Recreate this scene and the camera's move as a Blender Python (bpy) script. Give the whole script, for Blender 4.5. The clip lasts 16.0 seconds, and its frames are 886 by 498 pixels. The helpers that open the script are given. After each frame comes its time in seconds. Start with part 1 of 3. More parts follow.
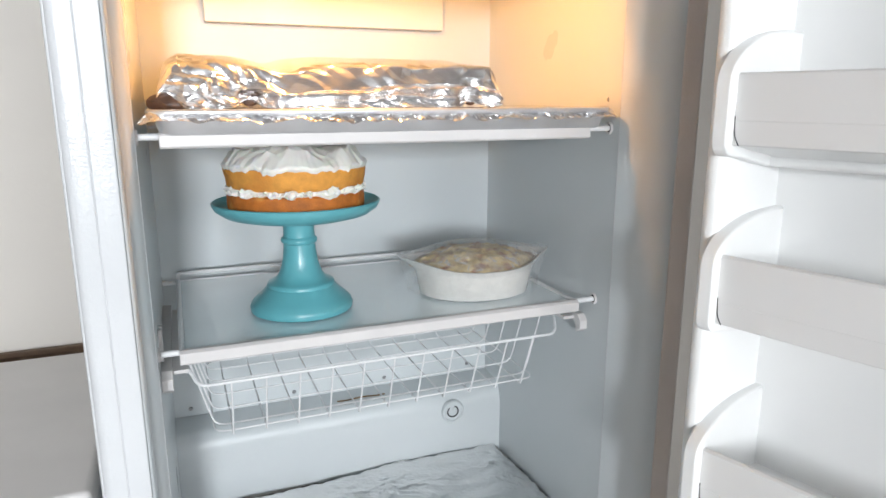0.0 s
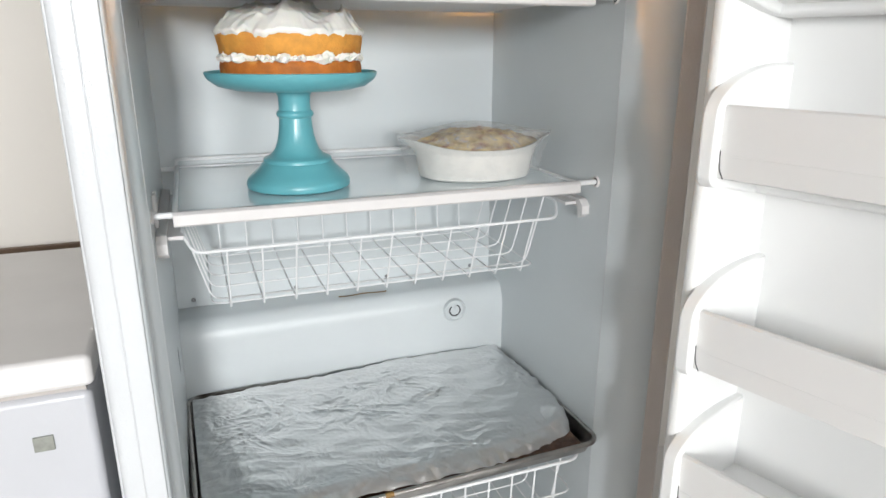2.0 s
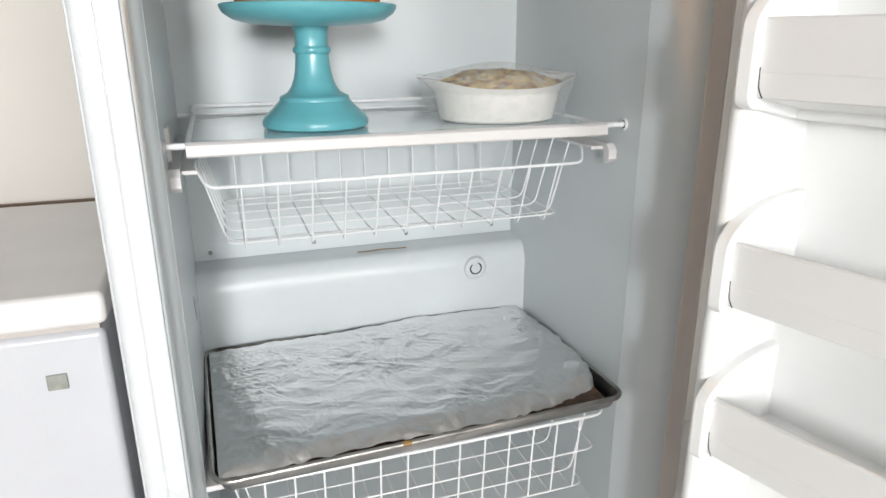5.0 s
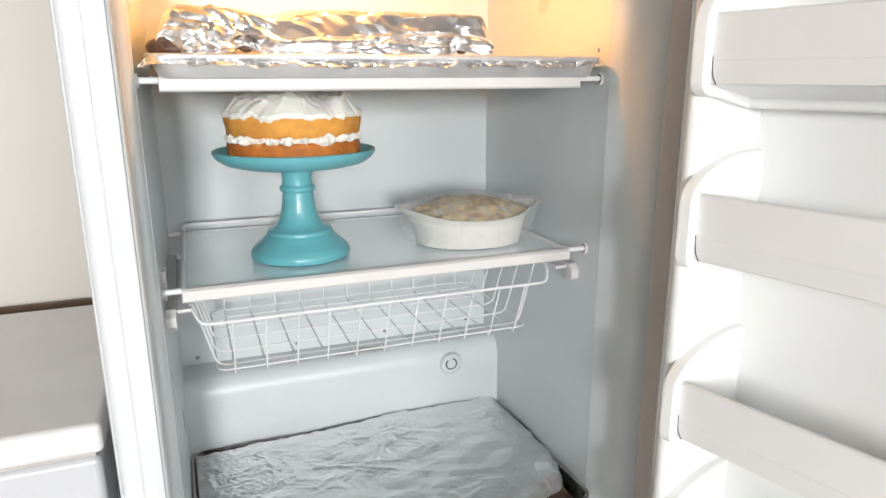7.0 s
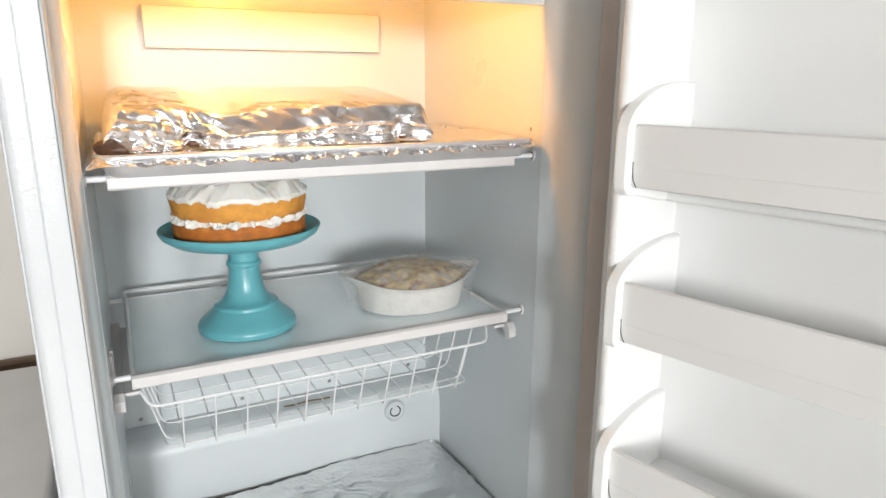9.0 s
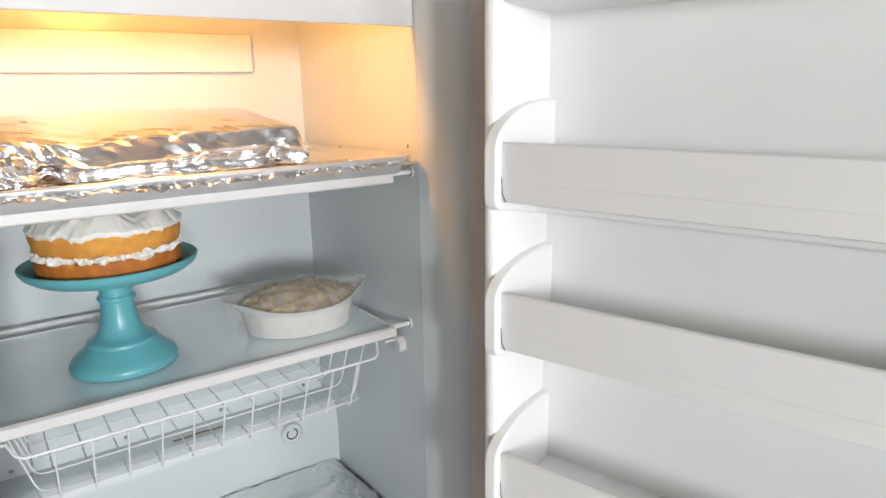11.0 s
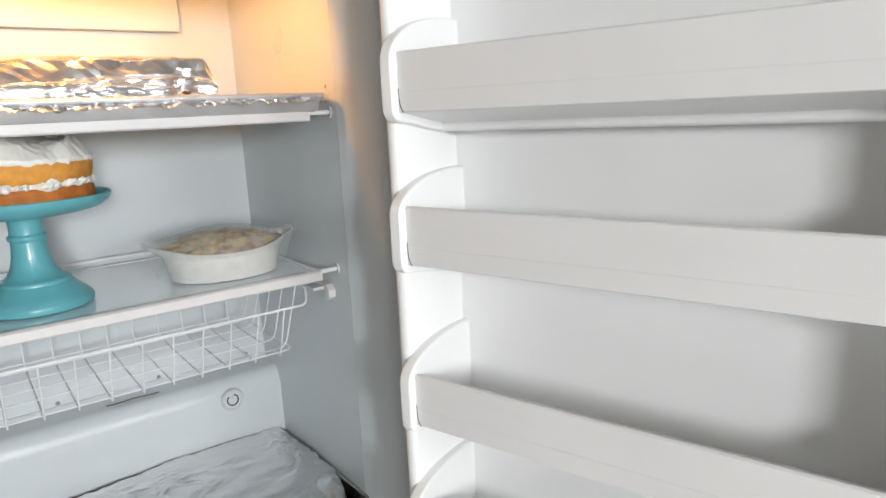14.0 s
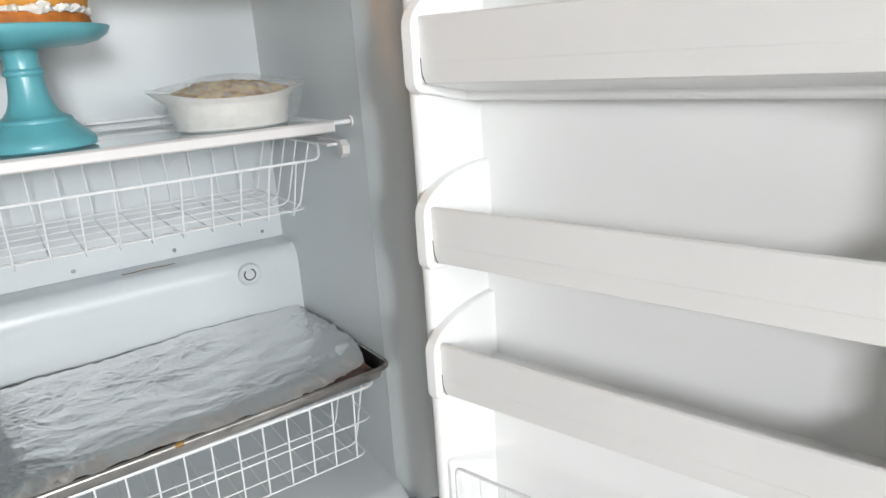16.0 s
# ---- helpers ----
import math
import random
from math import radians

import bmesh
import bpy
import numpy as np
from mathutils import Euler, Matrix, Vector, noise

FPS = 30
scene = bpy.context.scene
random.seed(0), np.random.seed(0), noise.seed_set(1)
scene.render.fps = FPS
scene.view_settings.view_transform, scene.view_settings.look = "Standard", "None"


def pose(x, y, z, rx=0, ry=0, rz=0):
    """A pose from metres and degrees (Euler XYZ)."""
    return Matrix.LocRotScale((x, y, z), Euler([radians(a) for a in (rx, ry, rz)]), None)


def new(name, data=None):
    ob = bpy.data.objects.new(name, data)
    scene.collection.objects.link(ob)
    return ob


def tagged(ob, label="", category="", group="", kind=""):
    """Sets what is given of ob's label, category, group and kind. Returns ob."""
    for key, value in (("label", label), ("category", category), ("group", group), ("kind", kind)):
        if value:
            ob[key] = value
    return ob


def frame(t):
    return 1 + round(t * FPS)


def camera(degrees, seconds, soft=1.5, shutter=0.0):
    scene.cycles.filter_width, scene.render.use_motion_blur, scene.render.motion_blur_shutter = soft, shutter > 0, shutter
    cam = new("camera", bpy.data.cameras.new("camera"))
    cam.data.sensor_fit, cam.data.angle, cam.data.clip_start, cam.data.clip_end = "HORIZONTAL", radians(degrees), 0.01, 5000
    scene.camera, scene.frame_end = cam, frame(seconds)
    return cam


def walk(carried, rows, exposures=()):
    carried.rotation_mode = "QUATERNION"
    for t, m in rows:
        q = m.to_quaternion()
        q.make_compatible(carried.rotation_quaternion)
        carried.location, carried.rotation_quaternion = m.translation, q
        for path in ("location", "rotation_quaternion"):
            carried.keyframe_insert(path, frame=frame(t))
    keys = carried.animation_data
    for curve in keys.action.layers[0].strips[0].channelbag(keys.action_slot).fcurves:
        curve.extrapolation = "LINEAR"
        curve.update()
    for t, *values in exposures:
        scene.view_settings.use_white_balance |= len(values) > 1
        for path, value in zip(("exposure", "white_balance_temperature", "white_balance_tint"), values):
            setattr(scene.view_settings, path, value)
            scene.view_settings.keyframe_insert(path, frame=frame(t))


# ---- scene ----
cam = camera(67.7, 16.0)
METRES, EYE, TILT, LEAN, TURN = 1.0, 1.42, -12.8, 0.0, -22.0
ROWS = [
    (0.0, 0.0, 0.0, 0.0, -0.0, 0.0, 0.0),
    (0.5, 0.0059, 0.0063, -0.0257, 0.28, -1.2, -0.02),
    (1.0, 0.0114, 0.0097, -0.0532, 0.29, -2.35, -0.1),
    (1.5, 0.0174, 0.0095, -0.0789, 0.34, -3.04, 0.09),
    (2.0, 0.0232, 0.0131, -0.1109, 1.2, -4.24, -0.38),
    (2.5, 0.0233, 0.0228, -0.1461, 1.47, -5.0, -1.08),
    (3.0, 0.0238, 0.0407, -0.1822, 2.36, -5.44, -1.09),
    (5.5, 0.0257, 0.04, -0.1834, 3.22, -4.63, -0.56),
    (6.0, 0.0271, 0.0161, -0.1414, 2.84, -3.09, -0.85),
    (6.5, 0.0279, -0.0057, -0.0958, 1.69, -2.97, -0.67),
    (7.0, 0.0299, -0.0313, -0.0467, 1.11, -1.87, -0.08),
    (7.5, 0.0321, -0.0567, -0.0111, 0.57, -2.13, 0.75),
    (8.0, 0.0267, -0.0763, 0.0179, -0.15, -1.93, 0.41),
    (10.5, 0.0098, -0.0632, 0.0878, -12.02, -1.88, 3.45),
    (11.0, 0.0421, -0.0941, 0.0788, -13.26, -1.52, 3.98),
    (11.5, 0.0735, -0.1312, 0.0647, -14.41, -0.74, 4.04),
    (12.0, 0.1066, -0.1428, 0.0471, -15.0, -0.68, 4.39),
    (12.5, 0.1221, -0.1496, 0.0253, -14.51, 0.25, 4.18),
    (13.0, 0.1302, -0.1475, -0.0048, -14.27, 0.44, 4.83),
    (13.5, 0.135, -0.1334, -0.0385, -14.34, 0.58, 5.07),
    (14.0, 0.1378, -0.1182, -0.0747, -14.28, 0.44, 5.9),
    (14.5, 0.1417, -0.1031, -0.1135, -13.16, -0.26, 5.09),
    (15.0, 0.1419, -0.0928, -0.1511, -12.61, -1.53, 5.4),
    (15.5, 0.1432, -0.0805, -0.1884, -12.43, -2.76, 5.71),
    (16.0, 0.1481, -0.0626, -0.2302, -11.94, -4.25, 6.29),
]
walk(cam, [(t, pose(0, 0, EYE, TILT, LEAN, TURN) @ pose(METRES * x, METRES * y, METRES * z, 90 + pitch, roll, yaw)) for t, x, y, z, yaw, pitch, roll in ROWS],
     [(0.0, -0.03, 6300, 10), (1.5, 0.08, 6500, 10), (3.0, 0.20, 6600, 10), (6.0, 0.20, 6650, 10), (8.0, 0.11, 6700, 10), (10.5, -0.08, 6500, 10), (12.0, -0.16, 6500, 10), (14.0, -0.14, 6500, 10), (16.0, 0.05, 6500, 10)])

# ---------------------------------------------------------------- world and light
world = bpy.data.worlds.new("world")
scene.world = world
world.use_nodes = True
wn = world.node_tree
sky = wn.nodes.new("ShaderNodeTexSky")
sky.sky_type, sky.sun_disc = "NISHITA", False
sky.sun_elevation, sky.sun_rotation = radians(35), radians(160)
wn.links.new(sky.outputs[0], wn.nodes["Background"].inputs[0])
wn.nodes["Background"].inputs[1].default_value = 0.12


def area_light(name, m, sx, sy, power, colour):
    data = bpy.data.lights.new(name, "AREA")
    data.shape, data.size, data.size_y, data.energy, data.color = "RECTANGLE", sx, sy, power, colour
    ob = new(name, data)
    ob.matrix_world = m
    return ob


# daylight standing in the two window openings of the far wall behind the camera
SOUTH = -4.2
area_light("window_daylight", pose(-0.76, SOUTH - 0.02, 1.82, 90, 0, 0), 0.66, 0.66, 196, (0.945, 0.965, 0.975))
area_light("window_daylight", pose(1.15, SOUTH - 0.02, 1.85, 90, 0, 0), 0.92, 0.92, 48, (0.945, 0.965, 0.975))
# the bulb of the freezer, hidden behind the fascia
bulb = bpy.data.lights.new("bulb_light", "POINT")
bulb.energy, bulb.color, bulb.shadow_soft_size = 7.4, (1.0, 0.42, 0.09), 0.010
new("bulb_light", bulb).location = (0.25, 0.846, 1.664)


# ---------------------------------------------------------------- materials
def material(name, colour, rough=0.5, metal=0.0, var=0.06, scale=12.0, bump=0.0, bump_scale=200.0, coat=0.0, stain=None, stain_scale=4.0,
             stain_at=0.62, sub=0.0, detail=4.0):
    """A surface with two scales of colour change, a fine relief and, where asked for, stains."""
    m = bpy.data.materials.new(name)
    m.use_nodes = True
    nt = m.node_tree
    b = nt.nodes["Principled BSDF"]
    tex = nt.nodes.new("ShaderNodeTexCoord")
    n1 = nt.nodes.new("ShaderNodeTexNoise")
    n1.inputs["Scale"].default_value, n1.inputs["Detail"].default_value = scale, detail
    nt.links.new(tex.outputs["Object"], n1.inputs["Vector"])
    ramp = nt.nodes.new("ShaderNodeValToRGB")
    c = Vector(colour)
    ramp.color_ramp.elements[0].position, ramp.color_ramp.elements[1].position = 0.3, 0.7
    ramp.color_ramp.elements[0].color = (*(c * (1 - var)), 1)
    ramp.color_ramp.elements[1].color = (*[min(1, v * (1 + var)) for v in c], 1)
    nt.links.new(n1.outputs["Fac"], ramp.inputs["Fac"])
    out = ramp.outputs["Color"]
    if stain:
        n2 = nt.nodes.new("ShaderNodeTexNoise")
        n2.inputs["Scale"].default_value, n2.inputs["Detail"].default_value = stain_scale, 8
        nt.links.new(tex.outputs["Object"], n2.inputs["Vector"])
        r2 = nt.nodes.new("ShaderNodeValToRGB")
        r2.color_ramp.elements[0].position, r2.color_ramp.elements[1].position = stain_at, min(1, stain_at + 0.12)
        nt.links.new(n2.outputs["Fac"], r2.inputs["Fac"])
        mix = nt.nodes.new("ShaderNodeMix")
        mix.data_type = "RGBA"
        nt.links.new(r2.outputs["Color"], mix.inputs["Factor"])
        nt.links.new(out, mix.inputs["A"])
        mix.inputs["B"].default_value = (*stain, 1)
        out = mix.outputs["Result"]
    nt.links.new(out, b.inputs["Base Color"])
    rr = nt.nodes.new("ShaderNodeMapRange")
    rr.inputs["To Min"].default_value, rr.inputs["To Max"].default_value = max(0.02, rough - 0.08), min(1, rough + 0.08)
    nt.links.new(n1.outputs["Fac"], rr.inputs["Value"])
    nt.links.new(rr.outputs["Result"], b.inputs["Roughness"])
    b.inputs["Metallic"].default_value = metal
    b.inputs["Coat Weight"].default_value = coat
    if sub:
        b.inputs["Subsurface Weight"].default_value = sub
        b.inputs["Subsurface Radius"].default_value = (0.004, 0.002, 0.001)
        b.inputs["Subsurface Scale"].default_value = 1.0
    if bump:
        n3 = nt.nodes.new("ShaderNodeTexNoise")
        n3.inputs["Scale"].default_value, n3.inputs["Detail"].default_value = bump_scale, 3
        nt.links.new(tex.outputs["Object"], n3.inputs["Vector"])
        bp = nt.nodes.new("ShaderNodeBump")
        bp.inputs["Strength"].default_value, bp.inputs["Distance"].default_value = bump, 0.002
        nt.links.new(n3.outputs["Fac"], bp.inputs["Height"])
        nt.links.new(bp.outputs["Normal"], b.inputs["Normal"])
    return m


def foil_material(name, colour, rough, relief=1.0):
    """Aluminium foil: metal, with flat facets and creases of a crumpled sheet."""
    m = bpy.data.materials.new(name)
    m.use_nodes = True
    nt = m.node_tree
    b = nt.nodes["Principled BSDF"]
    b.inputs["Base Color"].default_value = (*colour, 1)
    b.inputs["Metallic"].default_value = 1.0
    b.inputs["Roughness"].default_value = rough
    tex = nt.nodes.new("ShaderNodeTexCoord")
    warp = nt.nodes.new("ShaderNodeTexNoise")
    warp.inputs["Scale"].default_value = 14
    nt.links.new(tex.outputs["Object"], warp.inputs["Vector"])
    add = nt.nodes.new("ShaderNodeVectorMath")
    add.operation = "MULTIPLY_ADD"
    add.inputs[1].default_value = (0.05, 0.05, 0.05)
    nt.links.new(warp.outputs["Color"], add.inputs[0])
    nt.links.new(tex.outputs["Object"], add.inputs[2])
    last = None
    for s, d, st in ((24, 0.004, 0.10), (70, 0.0015, 0.07)):
        v = nt.nodes.new("ShaderNodeTexVoronoi")
        v.feature = "DISTANCE_TO_EDGE"
        v.inputs["Scale"].default_value = s
        nt.links.new(add.outputs[0], v.inputs["Vector"])
        bp = nt.nodes.new("ShaderNodeBump")
        bp.inputs["Strength"].default_value, bp.inputs["Distance"].default_value = st * relief, d
        nt.links.new(v.outputs["Distance"], bp.inputs["Height"])
        if last:
            nt.links.new(last, bp.inputs["Normal"])
        last = bp.outputs["Normal"]
    nt.links.new(last, b.inputs["Normal"])
    return m


def glass_material(name, colour, rough=0.02):
    m = bpy.data.materials.new(name)
    m.use_nodes = True
    b = m.node_tree.nodes["Principled BSDF"]
    b.inputs["Base Color"].default_value = (*colour, 1)
    b.inputs["Roughness"].default_value = rough
    b.inputs["Transmission Weight"].default_value = 1.0
    b.inputs["IOR"].default_value = 1.45
    return m


def cling_material(name, least, most):
    """Thin plastic film: mostly clear, with a milky sheen where it wrinkles."""
    m = bpy.data.materials.new(name)
    m.use_nodes = True
    nt = m.node_tree
    b = nt.nodes["Principled BSDF"]
    b.inputs["Base Color"].default_value = (0.85, 0.87, 0.88, 1)
    b.inputs["Roughness"].default_value = 0.16
    tex = nt.nodes.new("ShaderNodeTexCoord")
    n = nt.nodes.new("ShaderNodeTexNoise")
    n.inputs["Scale"].default_value, n.inputs["Detail"].default_value, n.inputs["Distortion"].default_value = 38, 5, 1.5
    nt.links.new(tex.outputs["Object"], n.inputs["Vector"])
    mr = nt.nodes.new("ShaderNodeMapRange")
    mr.inputs["From Min"].default_value, mr.inputs["From Max"].default_value = 0.35, 0.75
    mr.inputs["To Min"].default_value, mr.inputs["To Max"].default_value = least, most
    nt.links.new(n.outputs["Fac"], mr.inputs["Value"])
    nt.links.new(mr.outputs["Result"], b.inputs["Alpha"])
    bp = nt.nodes.new("ShaderNodeBump")
    bp.inputs["Strength"].default_value, bp.inputs["Distance"].default_value = 0.6, 0.004
    nt.links.new(n.outputs["Fac"], bp.inputs["Height"])
    nt.links.new(bp.outputs["Normal"], b.inputs["Normal"])
    return m


# same white plastic as the door, greyed to put the interior's shade in
LINER = material("shade_greyed_liner_plastic", (0.560, 0.598, 0.612), 0.30, var=0.02, scale=5, bump=0.03, bump_scale=60)
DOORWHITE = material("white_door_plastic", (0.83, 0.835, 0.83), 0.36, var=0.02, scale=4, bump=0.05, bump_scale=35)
BINWHITE = material("white_bin_plastic", (0.71, 0.705, 0.695), 0.42, var=0.02, scale=6, bump=0.04, bump_scale=120)
STEEL = material("white_enamel_steel", (0.61, 0.63, 0.65), 0.25, var=0.02, scale=8, bump=0.22, bump_scale=240, coat=0.3)
TRIM = material("white_trim_plastic", (0.61, 0.595, 0.59), 0.35, var=0.03, scale=15)
SHELFGLASS = material("frosted_white_shelf", (0.82, 0.91, 0.95), 0.14, var=0.03, scale=6, coat=0.8)
WIRE = material("white_coated_wire", (0.72, 0.73, 0.74), 0.35, var=0.05, scale=40)
SEAM = material("grey_seam", (0.55, 0.56, 0.58), 0.8)
DARK = material("dark_gap", (0.03, 0.03, 0.035), 0.7)
SCREW = material("grey_screw_steel", (0.30, 0.30, 0.31), 0.4, metal=0.8)
GASKET = material("beige_door_gasket", (0.50, 0.46, 0.43), 0.6, var=0.08, scale=9)
# white enamel with the door's shade and warm light put into its colour
HINGEFACE = material("shade_tinted_enamel", (0.62, 0.56, 0.52), 0.35, var=0.05, scale=7, bump=0.15, bump_scale=220)
RUST = material("yellow_brown_rust_stain", (0.24, 0.14, 0.045), 0.7, var=0.5, scale=60)
TEAL = material("teal_glazed_ceramic", (0.115, 0.385, 0.435), 0.33, var=0.06, scale=14, coat=0.15)
CAKE = material("golden_sponge_cake", (0.64, 0.29, 0.05), 0.75, var=0.16, scale=70, bump=0.5, bump_scale=420, stain=(0.52, 0.19, 0.03), stain_scale=18, stain_at=0.56)
CRUST = material("browned_cake_crust", (0.44, 0.135, 0.018), 0.7, var=0.25, scale=60, bump=0.5, bump_scale=380, stain=(0.68, 0.34, 0.07), stain_scale=22, stain_at=0.58)
CREAM = material("whipped_white_frosting", (0.75, 0.745, 0.705), 0.42, var=0.03, scale=30, sub=0.15)
PORCELAIN = material("white_porcelain", (0.61, 0.60, 0.57), 0.18, var=0.02, scale=20, coat=0.4)
FOOD = material("baked_casserole_topping", (0.43, 0.32, 0.145), 0.5, var=0.34, scale=80, bump=0.7, bump_scale=160, stain=(0.22, 0.105, 0.055), stain_scale=62, stain_at=0.51)
FOIL = foil_material("aluminium_foil", (0.80, 0.80, 0.81), 0.22, 0.9)
FOILPAN = foil_material("dull_aluminium_foil", (0.77, 0.77, 0.77), 0.29, 1.3)
PANMETAL = material("worn_baking_pan_steel", (0.42, 0.40, 0.38), 0.32, metal=1.0, var=0.2, scale=25, stain=(0.07, 0.055, 0.045), stain_scale=9, stain_at=0.60)
PANLIGHT = material("light_aluminium_pan", (0.66, 0.66, 0.67), 0.4, metal=0.7, var=0.08, scale=20)
# dark cooked meat, also used where a gap's shade is painted
MEATGAP = material("dark_meat_and_gap_shade", (0.10, 0.05, 0.03), 0.45, var=0.5, scale=70, bump=0.8, bump_scale=150)
CLING = cling_material("hazy_cling_film", 0.12, 0.42)
CLINGEDGE = cling_material("clear_cling_film", 0.03, 0.20)
WALLPAINT = material("cream_wall_paint", (0.65, 0.62, 0.575), 0.7, var=0.03, scale=2, bump=0.12, bump_scale=150)
BROWNSTRIP = material("brown_wall_strip", (0.17, 0.11, 0.07), 0.55, var=0.3, scale=20)
# unseen walls, set dark tan so they bounce less light
BOUNCECUT = material("bounce_cut_wall_paint", (0.26, 0.245, 0.23), 0.75, var=0.05, scale=2, bump=0.12, bump_scale=150)
# unseen ceiling, greyed for the same weaker bounce
CEILPAINT = material("bounce_cut_ceiling_paint", (0.40, 0.39, 0.38), 0.8, var=0.02, scale=3, bump=0.1)
# unseen floor, paled to throw light up onto the lower parts
FLOORMAT = material("bounce_floor", (0.74, 0.725, 0.71), 0.45, var=0.08, scale=6, stain=(0.62, 0.60, 0.58), stain_scale=3, stain_at=0.5)
# white enamel; its faint tan tint stands in for reflected light
LIDWHITE = material("reflection_tinted_enamel", (0.76, 0.745, 0.735), 0.45, var=0.04, scale=7, bump=0.1, bump_scale=180)
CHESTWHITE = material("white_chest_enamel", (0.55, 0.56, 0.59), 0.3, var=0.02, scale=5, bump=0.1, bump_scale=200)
BADGE = material("grey_metal_badge", (0.30, 0.31, 0.28), 0.35, metal=0.5, var=0.15, scale=80)
PANE = glass_material("window_glass", (0.97, 0.98, 0.98))


# ---------------------------------------------------------------- mesh helpers
def thing(name, label, category, at=(0, 0, 0), turn=0.0, group="", kind=""):
    ob = new(name)
    ob.empty_display_size = 0.05
    ob.matrix_world = pose(*at, 0, 0, turn)
    return tagged(ob, label, category, group, kind)


def part(name, bm, mat, parent=None, label="", smooth=True, bevel=0.0, seg=2):
    """Links a bmesh as one object under a thing or a part; its coordinates are those of the parent."""
    me = bpy.data.meshes.new(name)
    bmesh.ops.recalc_face_normals(bm, faces=bm.faces)
    bm.to_mesh(me)
    bm.free()
    me.materials.append(mat)
    if smooth:
        me.polygons.foreach_set("use_smooth", [True] * len(me.polygons))
        me.set_sharp_from_angle(angle=radians(40))
    ob = new(name, me)
    ob.parent = parent
    if bevel:
        mod = ob.modifiers.new("bevel", "BEVEL")
        mod.width, mod.segments, mod.limit_method = bevel, seg, "ANGLE"
        mod.harden_normals = True
    if label:
        tagged(ob, label)
    return ob


def setting(name, bm, mat, label, bevel=0.0):
    return tagged(part(name, bm, mat, None, bevel=bevel), label, "structure", kind="structure")


def box(x0, x1, y0, y1, z0, z1, bm=None):
    bm = bm or bmesh.new()
    v = [bm.verts.new((x, y, z)) for x in (x0, x1) for y in (y0, y1) for z in (z0, z1)]
    for f in ((0, 1, 3, 2), (4, 6, 7, 5), (0, 4, 5, 1), (2, 3, 7, 6), (0, 2, 6, 4), (1, 5, 7, 3)):
        bm.faces.new([v[i] for i in f])
    return bm


def prism(points, axis, a, b, bm=None):
    """A closed outline, in the two axes other than `axis`, drawn out from a to b."""
    bm = bm or bmesh.new()

    def at(p, s):
        return {"x": (s, p[0], p[1]), "y": (p[0], s, p[1]), "z": (p[0], p[1], s)}[axis]
    lo = [bm.verts.new(at(p, a)) for p in points]
    hi = [bm.verts.new(at(p, b)) for p in points]
    n = len(points)
    for i in range(n):
        bm.faces.new((lo[i], lo[(i + 1) % n], hi[(i + 1) % n], hi[i]))
    bm.faces.new(lo)
    bm.faces.new(hi[::-1])
    return bm


def lathe(profile, n=64, sx=1.0, sy=1.0, bm=None):
    """Turns (radius, height) points round z; a radius of 0 closes the end."""
    bm = bm or bmesh.new()
    rings = []
    for r, z in profile:
        if r < 1e-6:
            rings.append([bm.verts.new((0, 0, z))])
        else:
            rings.append([bm.verts.new((r * sx * math.cos(2 * math.pi * i / n), r * sy * math.sin(2 * math.pi * i / n), z)) for i in range(n)])
    for a, b in zip(rings, rings[1:]):
        for i in range(n):
            j = (i + 1) % n
            if len(a) == 1 and len(b) == 1:
                continue
            if len(a) == 1:
                bm.faces.new((a[0], b[j], b[i]))
            elif len(b) == 1:
                bm.faces.new((a[i], a[j], b[0]))
            else:
                bm.faces.new((a[i], a[j], b[j], b[i]))
    return bm


def tube(points, r, sides=8, closed=False, bm=None):
    """A round bar along points."""
    bm = bm or bmesh.new()
    pts = [Vector(p) for p in points]
    n = len(pts)
    rings = []
    for i, p in enumerate(pts):
        a = pts[(i - 1) % n] if (closed or i) else p
        b = pts[(i + 1) % n] if (closed or i < n - 1) else p
        t = (b - a).normalized()
        side = t.cross(Vector((0, 0, 1)))
        if side.length < 0.05:
            side = t.cross(Vector((0, 1, 0)))
        side.normalize()
        up = side.cross(t)
        rings.append([bm.verts.new(p + r * (math.cos(2 * math.pi * k / sides) * side + math.sin(2 * math.pi * k / sides) * up)) for k in range(sides)])
    for i in range(n if closed else n - 1):
        a, b = rings[i], rings[(i + 1) % n]
        for k in range(sides):
            bm.faces.new((a[k], a[(k + 1) % sides], b[(k + 1) % sides], b[k]))
    if not closed:
        bm.faces.new(rings[0])
        bm.faces.new(rings[-1][::-1])
    return bm


def rounded(points, r, n=4):
    """An open line of points with its inner corners rounded by r."""
    pts = [Vector(p) for p in points]
    out = [pts[0]]
    for a, b, c in zip(pts, pts[1:], pts[2:]):
        ra = min(r, (a - b).length * 0.45, (c - b).length * 0.45)
        p, q = b + (a - b).normalized() * ra, b + (c - b).normalized() * ra
        out += [(1 - s) ** 2 * p + 2 * s * (1 - s) * b + s * s * q for s in [i / n for i in range(n + 1)]]
    return out + [pts[-1]]


def sheet(nx, ny, f, bm=None):
    """A grid of nx by ny cells; f takes two numbers from 0 to 1 and gives the place."""
    bm = bm or bmesh.new()
    rows = [[bm.verts.new(f(i / nx, j / ny)) for i in range(nx + 1)] for j in range(ny + 1)]
    for j in range(ny):
        for i in range(nx):
            bm.faces.new((rows[j][i], rows[j][i + 1], rows[j + 1][i + 1], rows[j + 1][i]))
    return bm


